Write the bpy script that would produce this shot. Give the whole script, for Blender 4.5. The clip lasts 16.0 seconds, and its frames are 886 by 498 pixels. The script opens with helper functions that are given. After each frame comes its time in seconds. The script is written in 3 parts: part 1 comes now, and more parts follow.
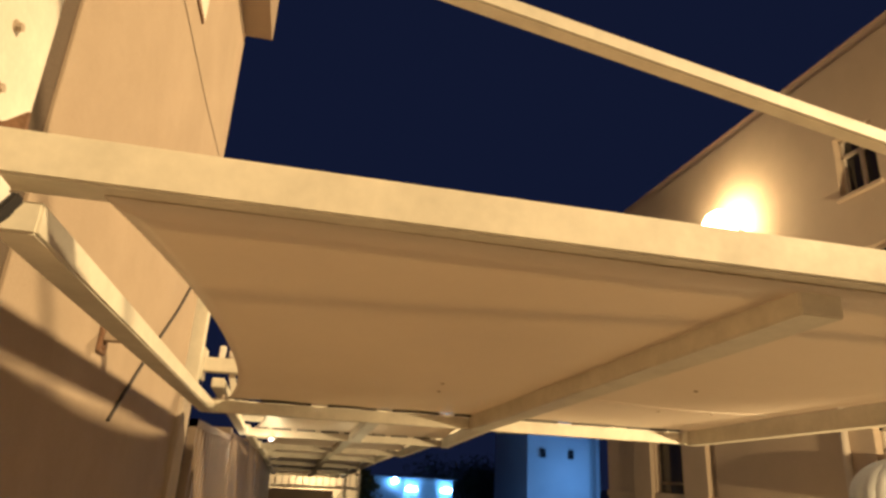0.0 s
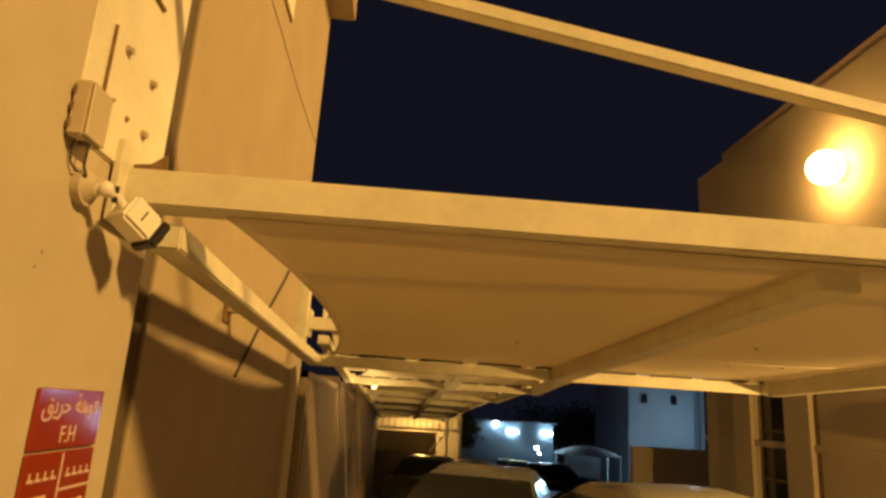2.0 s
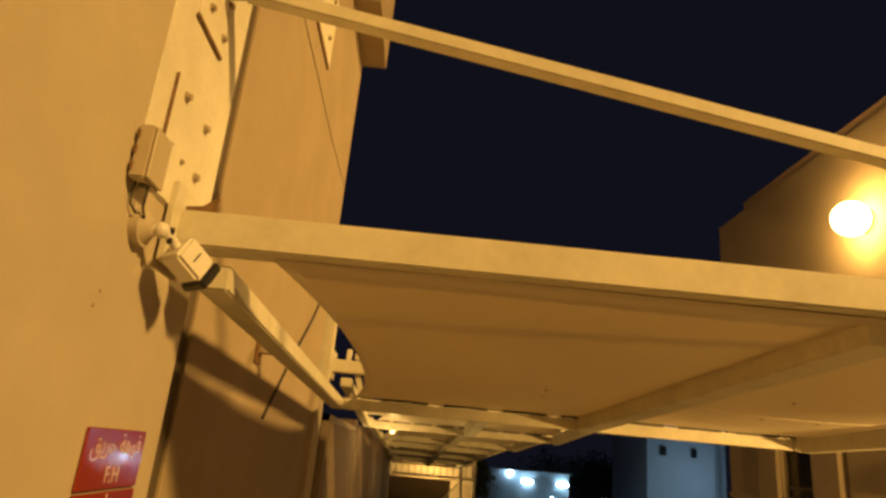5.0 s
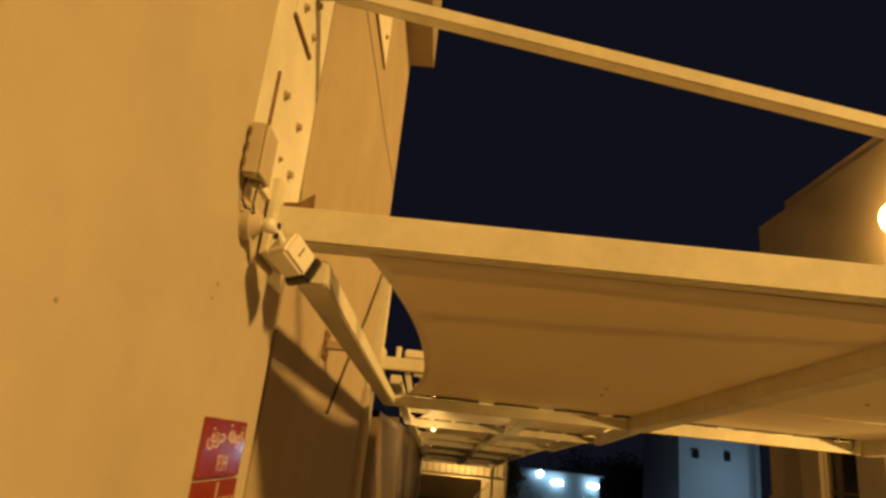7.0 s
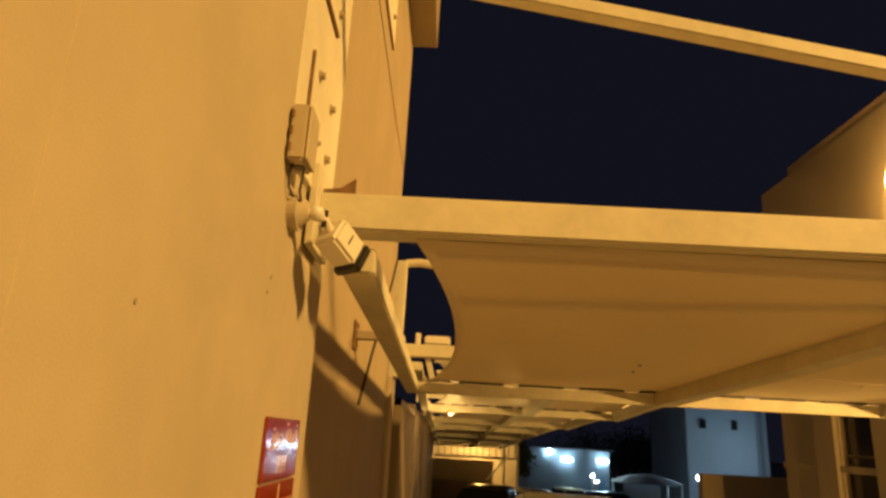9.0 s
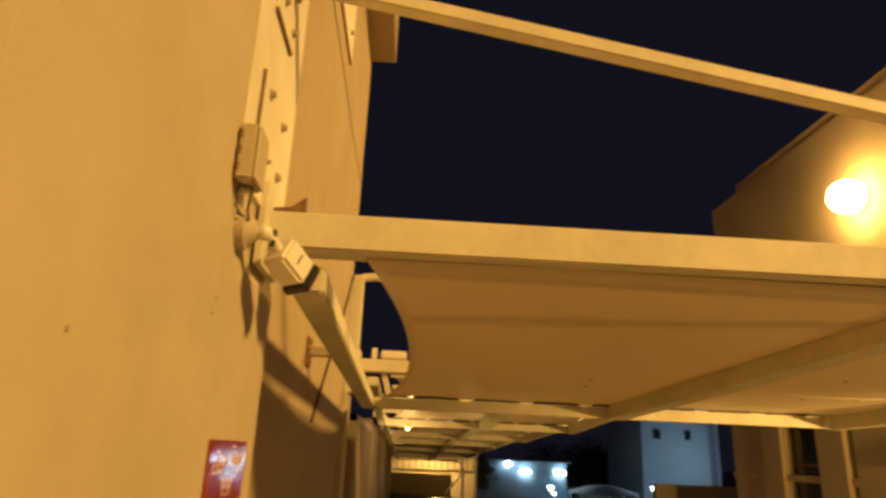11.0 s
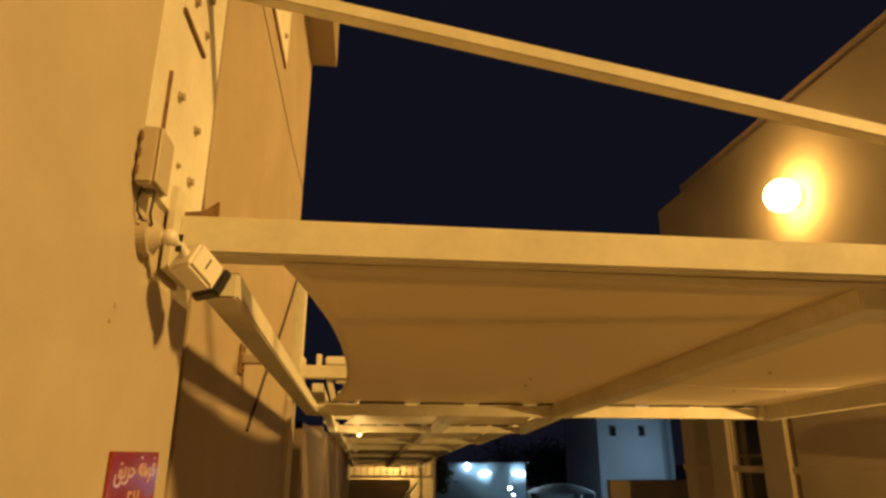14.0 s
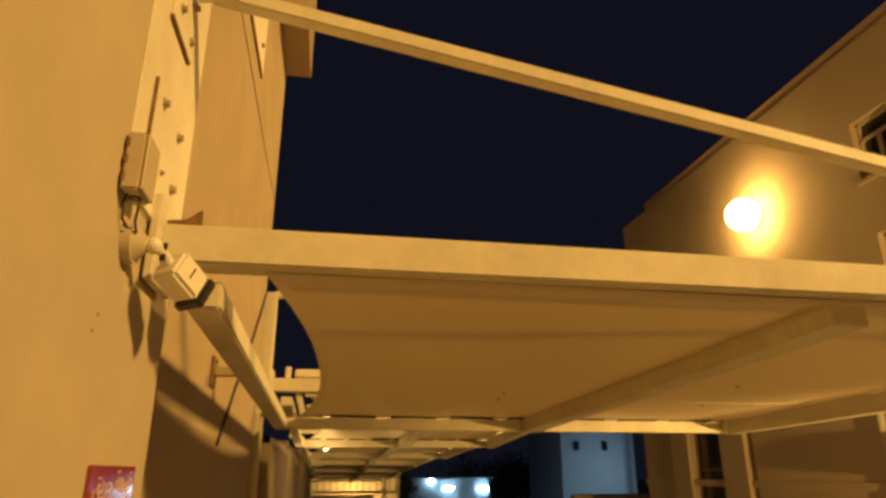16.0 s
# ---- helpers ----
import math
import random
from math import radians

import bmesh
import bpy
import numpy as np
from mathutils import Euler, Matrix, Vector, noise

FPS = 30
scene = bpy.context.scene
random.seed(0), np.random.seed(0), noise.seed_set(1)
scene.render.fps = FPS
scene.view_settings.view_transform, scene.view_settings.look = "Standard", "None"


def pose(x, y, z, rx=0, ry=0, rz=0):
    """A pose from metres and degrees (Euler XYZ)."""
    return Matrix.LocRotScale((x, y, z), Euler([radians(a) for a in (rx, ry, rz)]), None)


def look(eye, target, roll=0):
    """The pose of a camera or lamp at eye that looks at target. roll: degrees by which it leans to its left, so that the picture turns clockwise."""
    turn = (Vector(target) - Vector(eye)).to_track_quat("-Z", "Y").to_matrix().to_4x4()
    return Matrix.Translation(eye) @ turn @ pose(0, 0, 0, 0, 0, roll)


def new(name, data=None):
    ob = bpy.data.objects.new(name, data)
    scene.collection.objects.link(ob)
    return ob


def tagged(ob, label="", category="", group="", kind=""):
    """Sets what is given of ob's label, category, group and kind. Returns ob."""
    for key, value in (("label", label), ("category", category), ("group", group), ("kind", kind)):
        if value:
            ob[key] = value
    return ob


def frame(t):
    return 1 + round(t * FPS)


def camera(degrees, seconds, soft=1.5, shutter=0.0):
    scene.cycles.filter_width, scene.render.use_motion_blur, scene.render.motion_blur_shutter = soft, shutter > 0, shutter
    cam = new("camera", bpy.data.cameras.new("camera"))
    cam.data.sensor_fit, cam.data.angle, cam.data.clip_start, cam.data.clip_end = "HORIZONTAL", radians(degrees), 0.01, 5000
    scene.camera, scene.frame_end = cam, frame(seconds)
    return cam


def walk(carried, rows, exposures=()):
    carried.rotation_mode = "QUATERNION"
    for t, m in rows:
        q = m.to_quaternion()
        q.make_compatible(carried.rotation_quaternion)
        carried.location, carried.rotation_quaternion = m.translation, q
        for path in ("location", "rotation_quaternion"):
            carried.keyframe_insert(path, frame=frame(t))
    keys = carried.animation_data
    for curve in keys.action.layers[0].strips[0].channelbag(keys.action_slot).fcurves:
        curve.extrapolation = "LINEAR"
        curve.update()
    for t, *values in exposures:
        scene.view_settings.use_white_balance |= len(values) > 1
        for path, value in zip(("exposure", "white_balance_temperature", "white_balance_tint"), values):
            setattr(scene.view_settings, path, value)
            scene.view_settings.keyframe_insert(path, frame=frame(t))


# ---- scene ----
cam = camera(69.0, 16.0, soft=2.8, shutter=0.4)
PATH = [
    (0, (-0.077, -0.18, 1.874), (0.302, 1.67, 2.532), 3.1),
    (0.5, (0.023, -0.278, 1.905), (0.215, 1.621, 2.503), 5.9),
    (1, (0.002, -0.388, 1.922), (-0.017, 1.551, 2.411), 6.9),
    (1.5, (-0.045, -0.493, 1.919), (-0.074, 1.449, 2.399), 3.6),
    (2, (-0.014, -0.538, 1.907), (0.087, 1.399, 2.394), 3.6),
    (2.5, (-0.026, -0.548, 1.935), (0.021, 1.369, 2.504), 3.1),
    (3, (-0.033, -0.563, 1.924), (-0.025, 1.345, 2.522), 3.4),
    (3.5, (-0.069, -0.486, 1.946), (-0.051, 1.42, 2.551), 4.4),
    (4, (-0.085, -0.543, 1.928), (-0.065, 1.349, 2.576), 5.8),
    (6.5, (-0.153, -0.537, 1.891), (-0.076, 1.386, 2.435), 4.2),
    (7, (-0.276, -0.544, 1.877), (-0.318, 1.362, 2.479), 6.1),
    (7.5, (-0.307, -0.551, 1.877), (-0.423, 1.384, 2.371), 4.3),
    (8, (-0.393, -0.525, 1.86), (-0.53, 1.412, 2.335), 3.7),
    (8.5, (-0.424, -0.487, 1.868), (-0.505, 1.433, 2.42), 2.3),
    (8.7, (-0.422, -0.466, 1.876), (-0.464, 1.455, 2.433), 3.0),
    (10.8, (-0.411, -0.472, 1.895), (-0.395, 1.441, 2.476), 2.8),
    (11, (-0.394, -0.485, 1.898), (-0.303, 1.421, 2.497), 2.4),
    (11.5, (-0.336, -0.512, 1.898), (-0.085, 1.384, 2.483), 2.0),
    (12, (-0.283, -0.482, 1.909), (0.117, 1.389, 2.493), 0.8),
    (12.5, (-0.234, -0.504, 1.89), (0.205, 1.32, 2.582), -2.7),
    (13, (-0.24, -0.496, 1.898), (0.087, 1.367, 2.548), -2.0),
    (13.5, (-0.266, -0.503, 1.89), (-0.035, 1.383, 2.514), -0.6),
    (14, (-0.287, -0.494, 1.893), (-0.064, 1.396, 2.507), 0.1),
    (14.5, (-0.321, -0.494, 1.889), (-0.127, 1.4, 2.5), 0.1),
    (15, (-0.34, -0.523, 1.888), (-0.156, 1.368, 2.513), 0.7),
    (15.5, (-0.323, -0.52, 1.857), (-0.104, 1.37, 2.474), -2.3),
    (16, (-0.34, -0.489, 1.889), (-0.015, 1.373, 2.543), -0.1),
]
walk(
    cam,
    [(t, look(eye, target, roll)) for t, eye, target, roll in PATH],
    [(0.0, 1.16, 4330, 18), (0.5, 1.12, 4450, 16), (1.0, 0.80, 5500, 12), (1.5, 0.65, 6000, 10), (2.5, 0.53, 6500, 10), (4.0, 0.46, 6500, 10), (7.5, 0.41, 6500, 10), (8.5, 0.58, 6600, 10), (11.0, 0.57, 6600, 10), (12.5, 0.54, 6500, 10), (14.0, 0.46, 6400, 10), (16.0, 0.46, 6500, 10)],
)

# ---- light ----
SODIUM = (1.0, 0.56, 0.14)
SODIUM_POS = (6.80, 9.15, 6.24)
world = bpy.data.worlds.new("night")
scene.world = world
world.use_nodes = True
world.node_tree.nodes["Background"].inputs[0].default_value = (0.30, 0.32, 0.60, 1)
world.node_tree.nodes["Background"].inputs[1].default_value = 0.012


def lamp(name, kind, place, energy, colour, size=0.2, target=None):
    data = bpy.data.lights.new(name, kind)
    data.energy, data.color = energy, colour
    if kind == "AREA":
        data.size = size
    else:
        data.shadow_soft_size = size
    ob = new(name, data)
    ob.matrix_world = look(place, target or (place[0], place[1] + 0.01, 0))
    return ob


# tall street lamp behind the camera, out of view
beside = lamp("street_light_beside", "SPOT", (14.0, -8.2, 12.2), 14600, SODIUM, 0.85, (-0.4, 2.4, 1.0))
beside.data.spot_size, beside.data.spot_blend = radians(50), 0.3
# light of the round lamp on the facade
flood = lamp("flood_light", "SPOT", (6.50, 8.9, 6.10), 1300, SODIUM, 0.16, (-0.86, 4.7, 2.6))
flood.data.spot_size, flood.data.spot_blend = radians(36), 0.3
# low lamp beside the lane, shining along the facade
low = lamp("lane_side_light", "SPOT", (5.6, 0.4, 1.5), 1150, SODIUM, 0.10, (5.4, 8.0, 1.9))
low.data.spot_size, low.data.spot_blend = radians(116), 0.45
# added unseen fill lights: between parked cars under far canopies, and behind the railing
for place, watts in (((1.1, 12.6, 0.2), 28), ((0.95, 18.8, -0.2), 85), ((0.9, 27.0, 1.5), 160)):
    lamp("carport_fill", "POINT", place, watts, (1.0, 0.60, 0.16), 0.15)


# ---- materials ----
def material(name, colour, rough=0.6, metal=0.0, grain=60.0, vary=0.12, stain=1.2, stain_amount=0.15, bump=0.15, tint=None, emit=None, emit_strength=0.0, spec=0.5):
    m = bpy.data.materials.new(name)
    m.use_nodes = True
    nt = m.node_tree
    b = nt.nodes["Principled BSDF"]
    b.inputs["Roughness"].default_value = rough
    b.inputs["Metallic"].default_value = metal
    b.inputs["Specular IOR Level"].default_value = spec
    if emit:
        b.inputs["Base Color"].default_value = (*colour, 1)
        b.inputs["Emission Color"].default_value = (*emit, 1)
        b.inputs["Emission Strength"].default_value = emit_strength
        return m
    co = nt.nodes.new("ShaderNodeTexCoord")
    geo = nt.nodes.new("ShaderNodeNewGeometry")
    fine = nt.nodes.new("ShaderNodeTexNoise")
    fine.inputs["Scale"].default_value = grain
    fine.inputs["Detail"].default_value = 5
    broad = nt.nodes.new("ShaderNodeTexNoise")
    broad.inputs["Scale"].default_value = stain
    broad.inputs["Detail"].default_value = 6
    broad.inputs["Roughness"].default_value = 0.65
    nt.links.new(geo.outputs["Position"], fine.inputs["Vector"])
    nt.links.new(geo.outputs["Position"], broad.inputs["Vector"])
    r1 = nt.nodes.new("ShaderNodeMapRange")
    r1.inputs["To Min"].default_value = 1 - vary
    r1.inputs["To Max"].default_value = 1 + vary
    nt.links.new(fine.outputs["Fac"], r1.inputs["Value"])
    r2 = nt.nodes.new("ShaderNodeMapRange")
    r2.inputs["From Min"].default_value, r2.inputs["From Max"].default_value = 0.35, 0.7
    nt.links.new(broad.outputs["Fac"], r2.inputs["Value"])
    mix = nt.nodes.new("ShaderNodeMix")
    mix.data_type = "RGBA"
    dark = tint or tuple(c * (1 - stain_amount * 2) for c in colour)
    mix.inputs[6].default_value = (*colour, 1)
    mix.inputs[7].default_value = (*dark, 1)
    mul0 = nt.nodes.new("ShaderNodeMath")
    mul0.operation = "MULTIPLY"
    mul0.inputs[1].default_value = min(1.0, stain_amount * 3)
    nt.links.new(r2.outputs["Result"], mul0.inputs[0])
    nt.links.new(mul0.outputs[0], mix.inputs[0])
    mul = nt.nodes.new("ShaderNodeVectorMath")
    mul.operation = "SCALE"
    nt.links.new(mix.outputs[2], mul.inputs[0])
    nt.links.new(r1.outputs["Result"], mul.inputs["Scale"])
    nt.links.new(mul.outputs[0], b.inputs["Base Color"])
    r3 = nt.nodes.new("ShaderNodeMapRange")
    r3.inputs["To Min"].default_value = max(0.03, rough - 0.1)
    r3.inputs["To Max"].default_value = min(1, rough + 0.12)
    nt.links.new(broad.outputs["Fac"], r3.inputs["Value"])
    nt.links.new(r3.outputs["Result"], b.inputs["Roughness"])
    if bump:
        bp = nt.nodes.new("ShaderNodeBump")
        bp.inputs["Strength"].default_value = bump
        bp.inputs["Distance"].default_value = 0.01
        nt.links.new(fine.outputs["Fac"], bp.inputs["Height"])
        nt.links.new(bp.outputs["Normal"], b.inputs["Normal"])
    return m


PLASTER = material("cream_plaster", (0.54, 0.46, 0.345), 0.85, grain=220, vary=0.07, stain=2.6, stain_amount=0.16, bump=0.08)
VILLA = material("sand_plaster", (0.40, 0.315, 0.21), 0.85, grain=110, vary=0.08, stain=2.2, stain_amount=0.14, bump=0.12)
# the wall slot's shade is put into this dark colour
SLOT_SHADE = material("slot_shade_brown", (0.11, 0.08, 0.05), 0.9, grain=90, vary=0.15, bump=0.3)
STEEL = material("cream_painted_steel", (0.74, 0.69, 0.54), 0.5, grain=35, vary=0.08, stain=5.0, stain_amount=0.18, bump=0.06)
PLATE = material("pale_painted_plate", (0.80, 0.75, 0.62), 0.5, grain=60, vary=0.08, stain=6.0, stain_amount=0.16, bump=0.12)
BOLT = material("weathered_bolt", (0.45, 0.37, 0.26), 0.55, metal=0.15, grain=120, vary=0.2, bump=0.1)
RUST = material("rusty_steel", (0.25, 0.14, 0.06), 0.8, grain=120, vary=0.3, stain=20, stain_amount=0.3, bump=0.3)
SHEET = material("pvc_membrane", (0.82, 0.74, 0.62), 0.36, grain=25, vary=0.03, stain=1.3, stain_amount=0.08, bump=0.03)
# the membrane lets some light through
nt = SHEET.node_tree
front = nt.nodes["Principled BSDF"]
glow = nt.nodes.new("ShaderNodeBsdfTranslucent")
glow.inputs["Color"].default_value = (0.84, 0.74, 0.54, 1)
blend = nt.nodes.new("ShaderNodeMixShader")
blend.inputs[0].default_value = 0.32
nt.links.new(front.outputs[0], blend.inputs[1])
nt.links.new(glow.outputs[0], blend.inputs[2])
nt.links.new(blend.outputs[0], nt.nodes["Material Output"].inputs[0])
ROPE = material("grey_rope", (0.35, 0.30, 0.24), 0.9, grain=300, vary=0.3)
GROUND = material("concrete_block_paving", (0.27, 0.245, 0.21), 0.9, grain=90, vary=0.2, stain=0.6, stain_amount=0.2, bump=0.6)
GATE = material("dark_gate_steel", (0.20, 0.15, 0.10), 0.72, metal=0.0, grain=50, vary=0.12, stain=1.5, stain_amount=0.15, bump=0.1)
BOX_PLASTIC = material("aged_beige_plastic", (0.52, 0.44, 0.32), 0.5, grain=40, vary=0.05, stain=8, stain_amount=0.1, bump=0.03)
PLASTIC = material("white_plastic", (0.78, 0.74, 0.66), 0.4, grain=40, vary=0.03, stain=6, stain_amount=0.06, bump=0.02)
BLACK = material("black_plastic", (0.02, 0.018, 0.018), 0.3, grain=40, vary=0.1, stain_amount=0.05, bump=0.02)
CABLE = material("dark_cable", (0.06, 0.05, 0.045), 0.6, grain=80, vary=0.15)
RED = material("red_sign_acrylic", (0.27, 0.036, 0.010), 0.09, grain=30, vary=0.04, stain=8, stain_amount=0.08, bump=0.0)
LETTER = material("cream_lettering", (0.72, 0.55, 0.42), 0.4, grain=50, vary=0.04, bump=0.0)
FACADE = material("facade_render", (0.60, 0.49, 0.34), 0.9, grain=60, vary=0.08, stain=0.7, stain_amount=0.15, bump=0.25)
FRAME = material("window_frame_paint", (0.62, 0.55, 0.44), 0.5, grain=40, vary=0.05, bump=0.05)
GLASS = material("dark_window_glass", (0.035, 0.035, 0.04), 0.06, grain=3, vary=0.1, stain=2, stain_amount=0.1, bump=0.0)
WHITE_WALL = material("white_rendered_wall", (0.70, 0.70, 0.70), 0.85, grain=40, vary=0.06, stain=0.5, stain_amount=0.1, bump=0.2)
BARK = material("tree_bark", (0.12, 0.09, 0.06), 0.9, grain=40, vary=0.3, bump=0.6)
LEAF = material("foliage", (0.05, 0.075, 0.025), 0.6, grain=15, vary=0.4, bump=0.1)
TYRE = material("tyre_rubber", (0.02, 0.02, 0.02), 0.8, grain=80, vary=0.2)
ALLOY = material("alloy_rim", (0.5, 0.5, 0.5), 0.3, metal=0.9, grain=30, vary=0.05)
CANVAS = material("white_canvas", (0.72, 0.72, 0.70), 0.7, grain=200, vary=0.05, stain=1, stain_amount=0.08)
GLOBE = material("sodium_globe", (1, 0.8, 0.5), 0.4, emit=SODIUM, emit_strength=38)
WHITE_LED = material("white_lamp_glow", (1, 1, 1), 0.4, emit=(0.62, 0.86, 1.0), emit_strength=36)


def paint(name, colour):
    return material(name, colour, 0.28, metal=0.35, grain=20, vary=0.03, stain=2, stain_amount=0.05, bump=0.0)


# ---- mesh helpers ----
def part(name, bm, mat, parent=None, label="", smooth=False):
    me = bpy.data.meshes.new(name)
    bmesh.ops.recalc_face_normals(bm, faces=bm.faces)
    if smooth:
        for f in bm.faces:
            f.smooth = True
    bm.to_mesh(me)
    bm.free()
    me.materials.append(mat)
    ob = new(name, me)
    if parent is not None:
        ob.parent = parent
    if label:
        ob["label"] = label
    return ob


def thing(name, place=(0, 0, 0), label="", category="", group="", kind=""):
    ob = new(name)
    ob.location = place
    ob.empty_display_size = 0.1
    return tagged(ob, label, category, group, kind)


def box(x0, x1, y0, y1, z0, z1, bevel=0.0, bm=None, segments=1):
    fresh = bmesh.new()
    bmesh.ops.create_cube(fresh, size=1)
    for v in fresh.verts:
        v.co = Vector(((x0 + x1) / 2 + v.co.x * (x1 - x0), (y0 + y1) / 2 + v.co.y * (y1 - y0), (z0 + z1) / 2 + v.co.z * (z1 - z0)))
    if bevel:
        bmesh.ops.bevel(fresh, geom=fresh.edges[:], offset=bevel, segments=segments, affect="EDGES")
    return merge(bm, fresh)


def merge(bm, fresh):
    if bm is None:
        return fresh
    me = bpy.data.meshes.new("tmp")
    fresh.to_mesh(me)
    fresh.free()
    bm.from_mesh(me)
    bpy.data.meshes.remove(me)
    return bm


def bar(p, q, w, h, bevel=0.004, bm=None, up=(0, 0, 1)):
    """A rectangular hollow section from p to q; w across, h along up."""
    p, q = Vector(p), Vector(q)
    d = q - p
    fresh = box(-w / 2, w / 2, 0, d.length, -h / 2, h / 2, bevel, segments=2)
    y = d.normalized()
    x = y.cross(Vector(up)).normalized()
    z = x.cross(y)
    m = Matrix((x, y, z)).transposed().to_4x4()
    m.translation = p
    bmesh.ops.transform(fresh, matrix=m, verts=fresh.verts)
    return merge(bm, fresh)


def rod(p, q, r, n=12, bm=None, r2=None):
    p, q = Vector(p), Vector(q)
    d = q - p
    fresh = bmesh.new()
    bmesh.ops.create_cone(fresh, cap_ends=True, segments=n, radius1=r, radius2=r if r2 is None else r2, depth=d.length)
    m = d.to_track_quat("Z", "Y").to_matrix().to_4x4()
    m.translation = (p + q) / 2
    bmesh.ops.transform(fresh, matrix=m, verts=fresh.verts)
    return merge(bm, fresh)


def tube(points, r, n=8, bm=None):
    """A round tube along points."""
    fresh = bmesh.new()
    pts = [Vector(p) for p in points]
    rings = []
    for i, p in enumerate(pts):
        d = (pts[min(i + 1, len(pts) - 1)] - pts[max(i - 1, 0)]).normalized()
        side = d.cross(Vector((0.13, 0.21, 0.97))).normalized()
        other = d.cross(side)
        rings.append([fresh.verts.new(p + r * (math.cos(2 * math.pi * k / n) * side + math.sin(2 * math.pi * k / n) * other)) for k in range(n)])
    for a, b in zip(rings, rings[1:]):
        for k in range(n):
            fresh.faces.new((a[k], a[(k + 1) % n], b[(k + 1) % n], b[k]))
    fresh.faces.new(rings[0])
    fresh.faces.new(rings[-1][::-1])
    return merge(bm, fresh)


def prism(points, depth, axis="y", bm=None, bevel=0.0):
    """A plate with the outline given by pairs, extruded along axis from 0 to depth."""
    fresh = bmesh.new()
    put = {"x": lambda a, b, c: (c, a, b), "y": lambda a, b, c: (a, c, b), "z": lambda a, b, c: (a, b, c)}[axis]
    lo = [fresh.verts.new(put(a, b, 0)) for a, b in points]
    hi = [fresh.verts.new(put(a, b, depth)) for a, b in points]
    n = len(points)
    fresh.faces.new(lo)
    fresh.faces.new(hi[::-1])
    for k in range(n):
        fresh.faces.new((lo[k], lo[(k + 1) % n], hi[(k + 1) % n], hi[k]))
    if bevel:
        bmesh.ops.bevel(fresh, geom=fresh.edges[:], offset=bevel, segments=2, affect="EDGES")
    return merge(bm, fresh)


def moved(bm, m):
    bmesh.ops.transform(bm, matrix=m, verts=bm.verts)
    return bm


def ball(place, r, n=24, bm=None, squash=1.0):
    fresh = bmesh.new()
    bmesh.ops.create_uvsphere(fresh, u_segments=n, v_segments=n // 2, radius=r)
    for v in fresh.verts:
        v.co = Vector((v.co.x, v.co.y, v.co.z * squash)) + Vector(place)
    return merge(bm, fresh)


# ---- ground and walls ----
bm = bmesh.new()
strips = [(-300, 0), (5, 0), (12, -0.245), (70, -4.885), (600, -4.885)]
rows_of = [[bm.verts.new((x, yy, z)) for x in (-400, 400)] for yy, z in strips]
for a, b in zip(rows_of, rows_of[1:]):
    bm.faces.new((a[0], a[1], b[1], b[0]))
ground = part("ground", bm, GROUND)
tagged(ground, "pale concrete paved lane sloping gently away", "ground", kind="structure")
WALL_X, VILLA_X, EDGE = -0.80, -0.86, 1.39
wall_pier = part("wall_pier", box(-1.25, WALL_X, -6, EDGE, -0.05, 6.5, 0.006, segments=2), PLASTER)
tagged(wall_pier, "cream rendered pier of the boundary wall", "wall", kind="structure")
# solid dark fill stands in for the deep slot's shade
wall_slot = part("wall_slot", box(-1.25, -0.872, EDGE, EDGE + 0.255, -0.05, 9.5), SLOT_SHADE)
tagged(wall_slot, "filled joint between pier and villa wall, coloured dark for its shade", "wall", kind="structure")
wall_villa = part("wall_villa", box(-1.25, VILLA_X, EDGE + 0.255, 4.51, -0.05, 9.5, 0.003), VILLA)
tagged(wall_villa, "sand coloured rendered villa wall lit by street lamps", "wall", kind="structure")
overhang = part("overhang", box(-1.25, -0.645, 3.6, 4.51, 5.17, 9.5, 0.005), VILLA)
tagged(overhang, "rendered overhang high on the villa wall", "overhang", kind="structure")
wall_low = part("wall_low", box(-1.25, WALL_X - 0.03, 4.51, 4.86, -0.05, 2.30, 0.006), PLASTER)
tagged(wall_low, "lower cream pier beside the metal gates", "wall", kind="structure")


# ---- gates along the wall ----
def ground_z(yy):
    return -0.035 * (min(yy, 12) - 5) - 0.08 * max(0, yy - 12) if yy > 5 else 0.0


def gate(y0, y1, top):
    foot = ground_z(y1) - 0.02
    g = thing("metal_gate", (WALL_X, y0, 0), "dark corrugated steel gate panel in the wall", "gate", "gates along the wall")
    part("gate_frame", bar((0, 0.03, foot), (0, 0.03, top), 0.06, 0.06, up=(1, 0, 0), bm=bar((0, y1 - y0 - 0.03, foot), (0, y1 - y0 - 0.03, top), 0.06, 0.06, up=(1, 0, 0), bm=bar((0, 0, top - 0.03), (0, y1 - y0, top - 0.03), 0.06, 0.06))), GATE, g)
    y, k = 0.09, 0
    while y < y1 - y0 - 0.12:
        part("slat", box(-0.03 + 0.035 * (k % 2), 0.0 + 0.035 * (k % 2), y, y + 0.085, foot + 0.08, top - 0.06, 0.004), GATE, g)
        y += 0.1
        k += 1
    return g


gate(4.88, 7.7, 2.16)
gy = 7.75
for k in range(6):
    pier = part("gate_post", box(-1.2, WALL_X + 0.02, gy, gy + 0.12, -0.9, 2.25, 0.01), GATE)
    tagged(pier, "dark brown steel post between the gates", "post", "gate posts")
    gate(gy + 0.13, gy + 2.9, 2.2)
    gy += 2.95


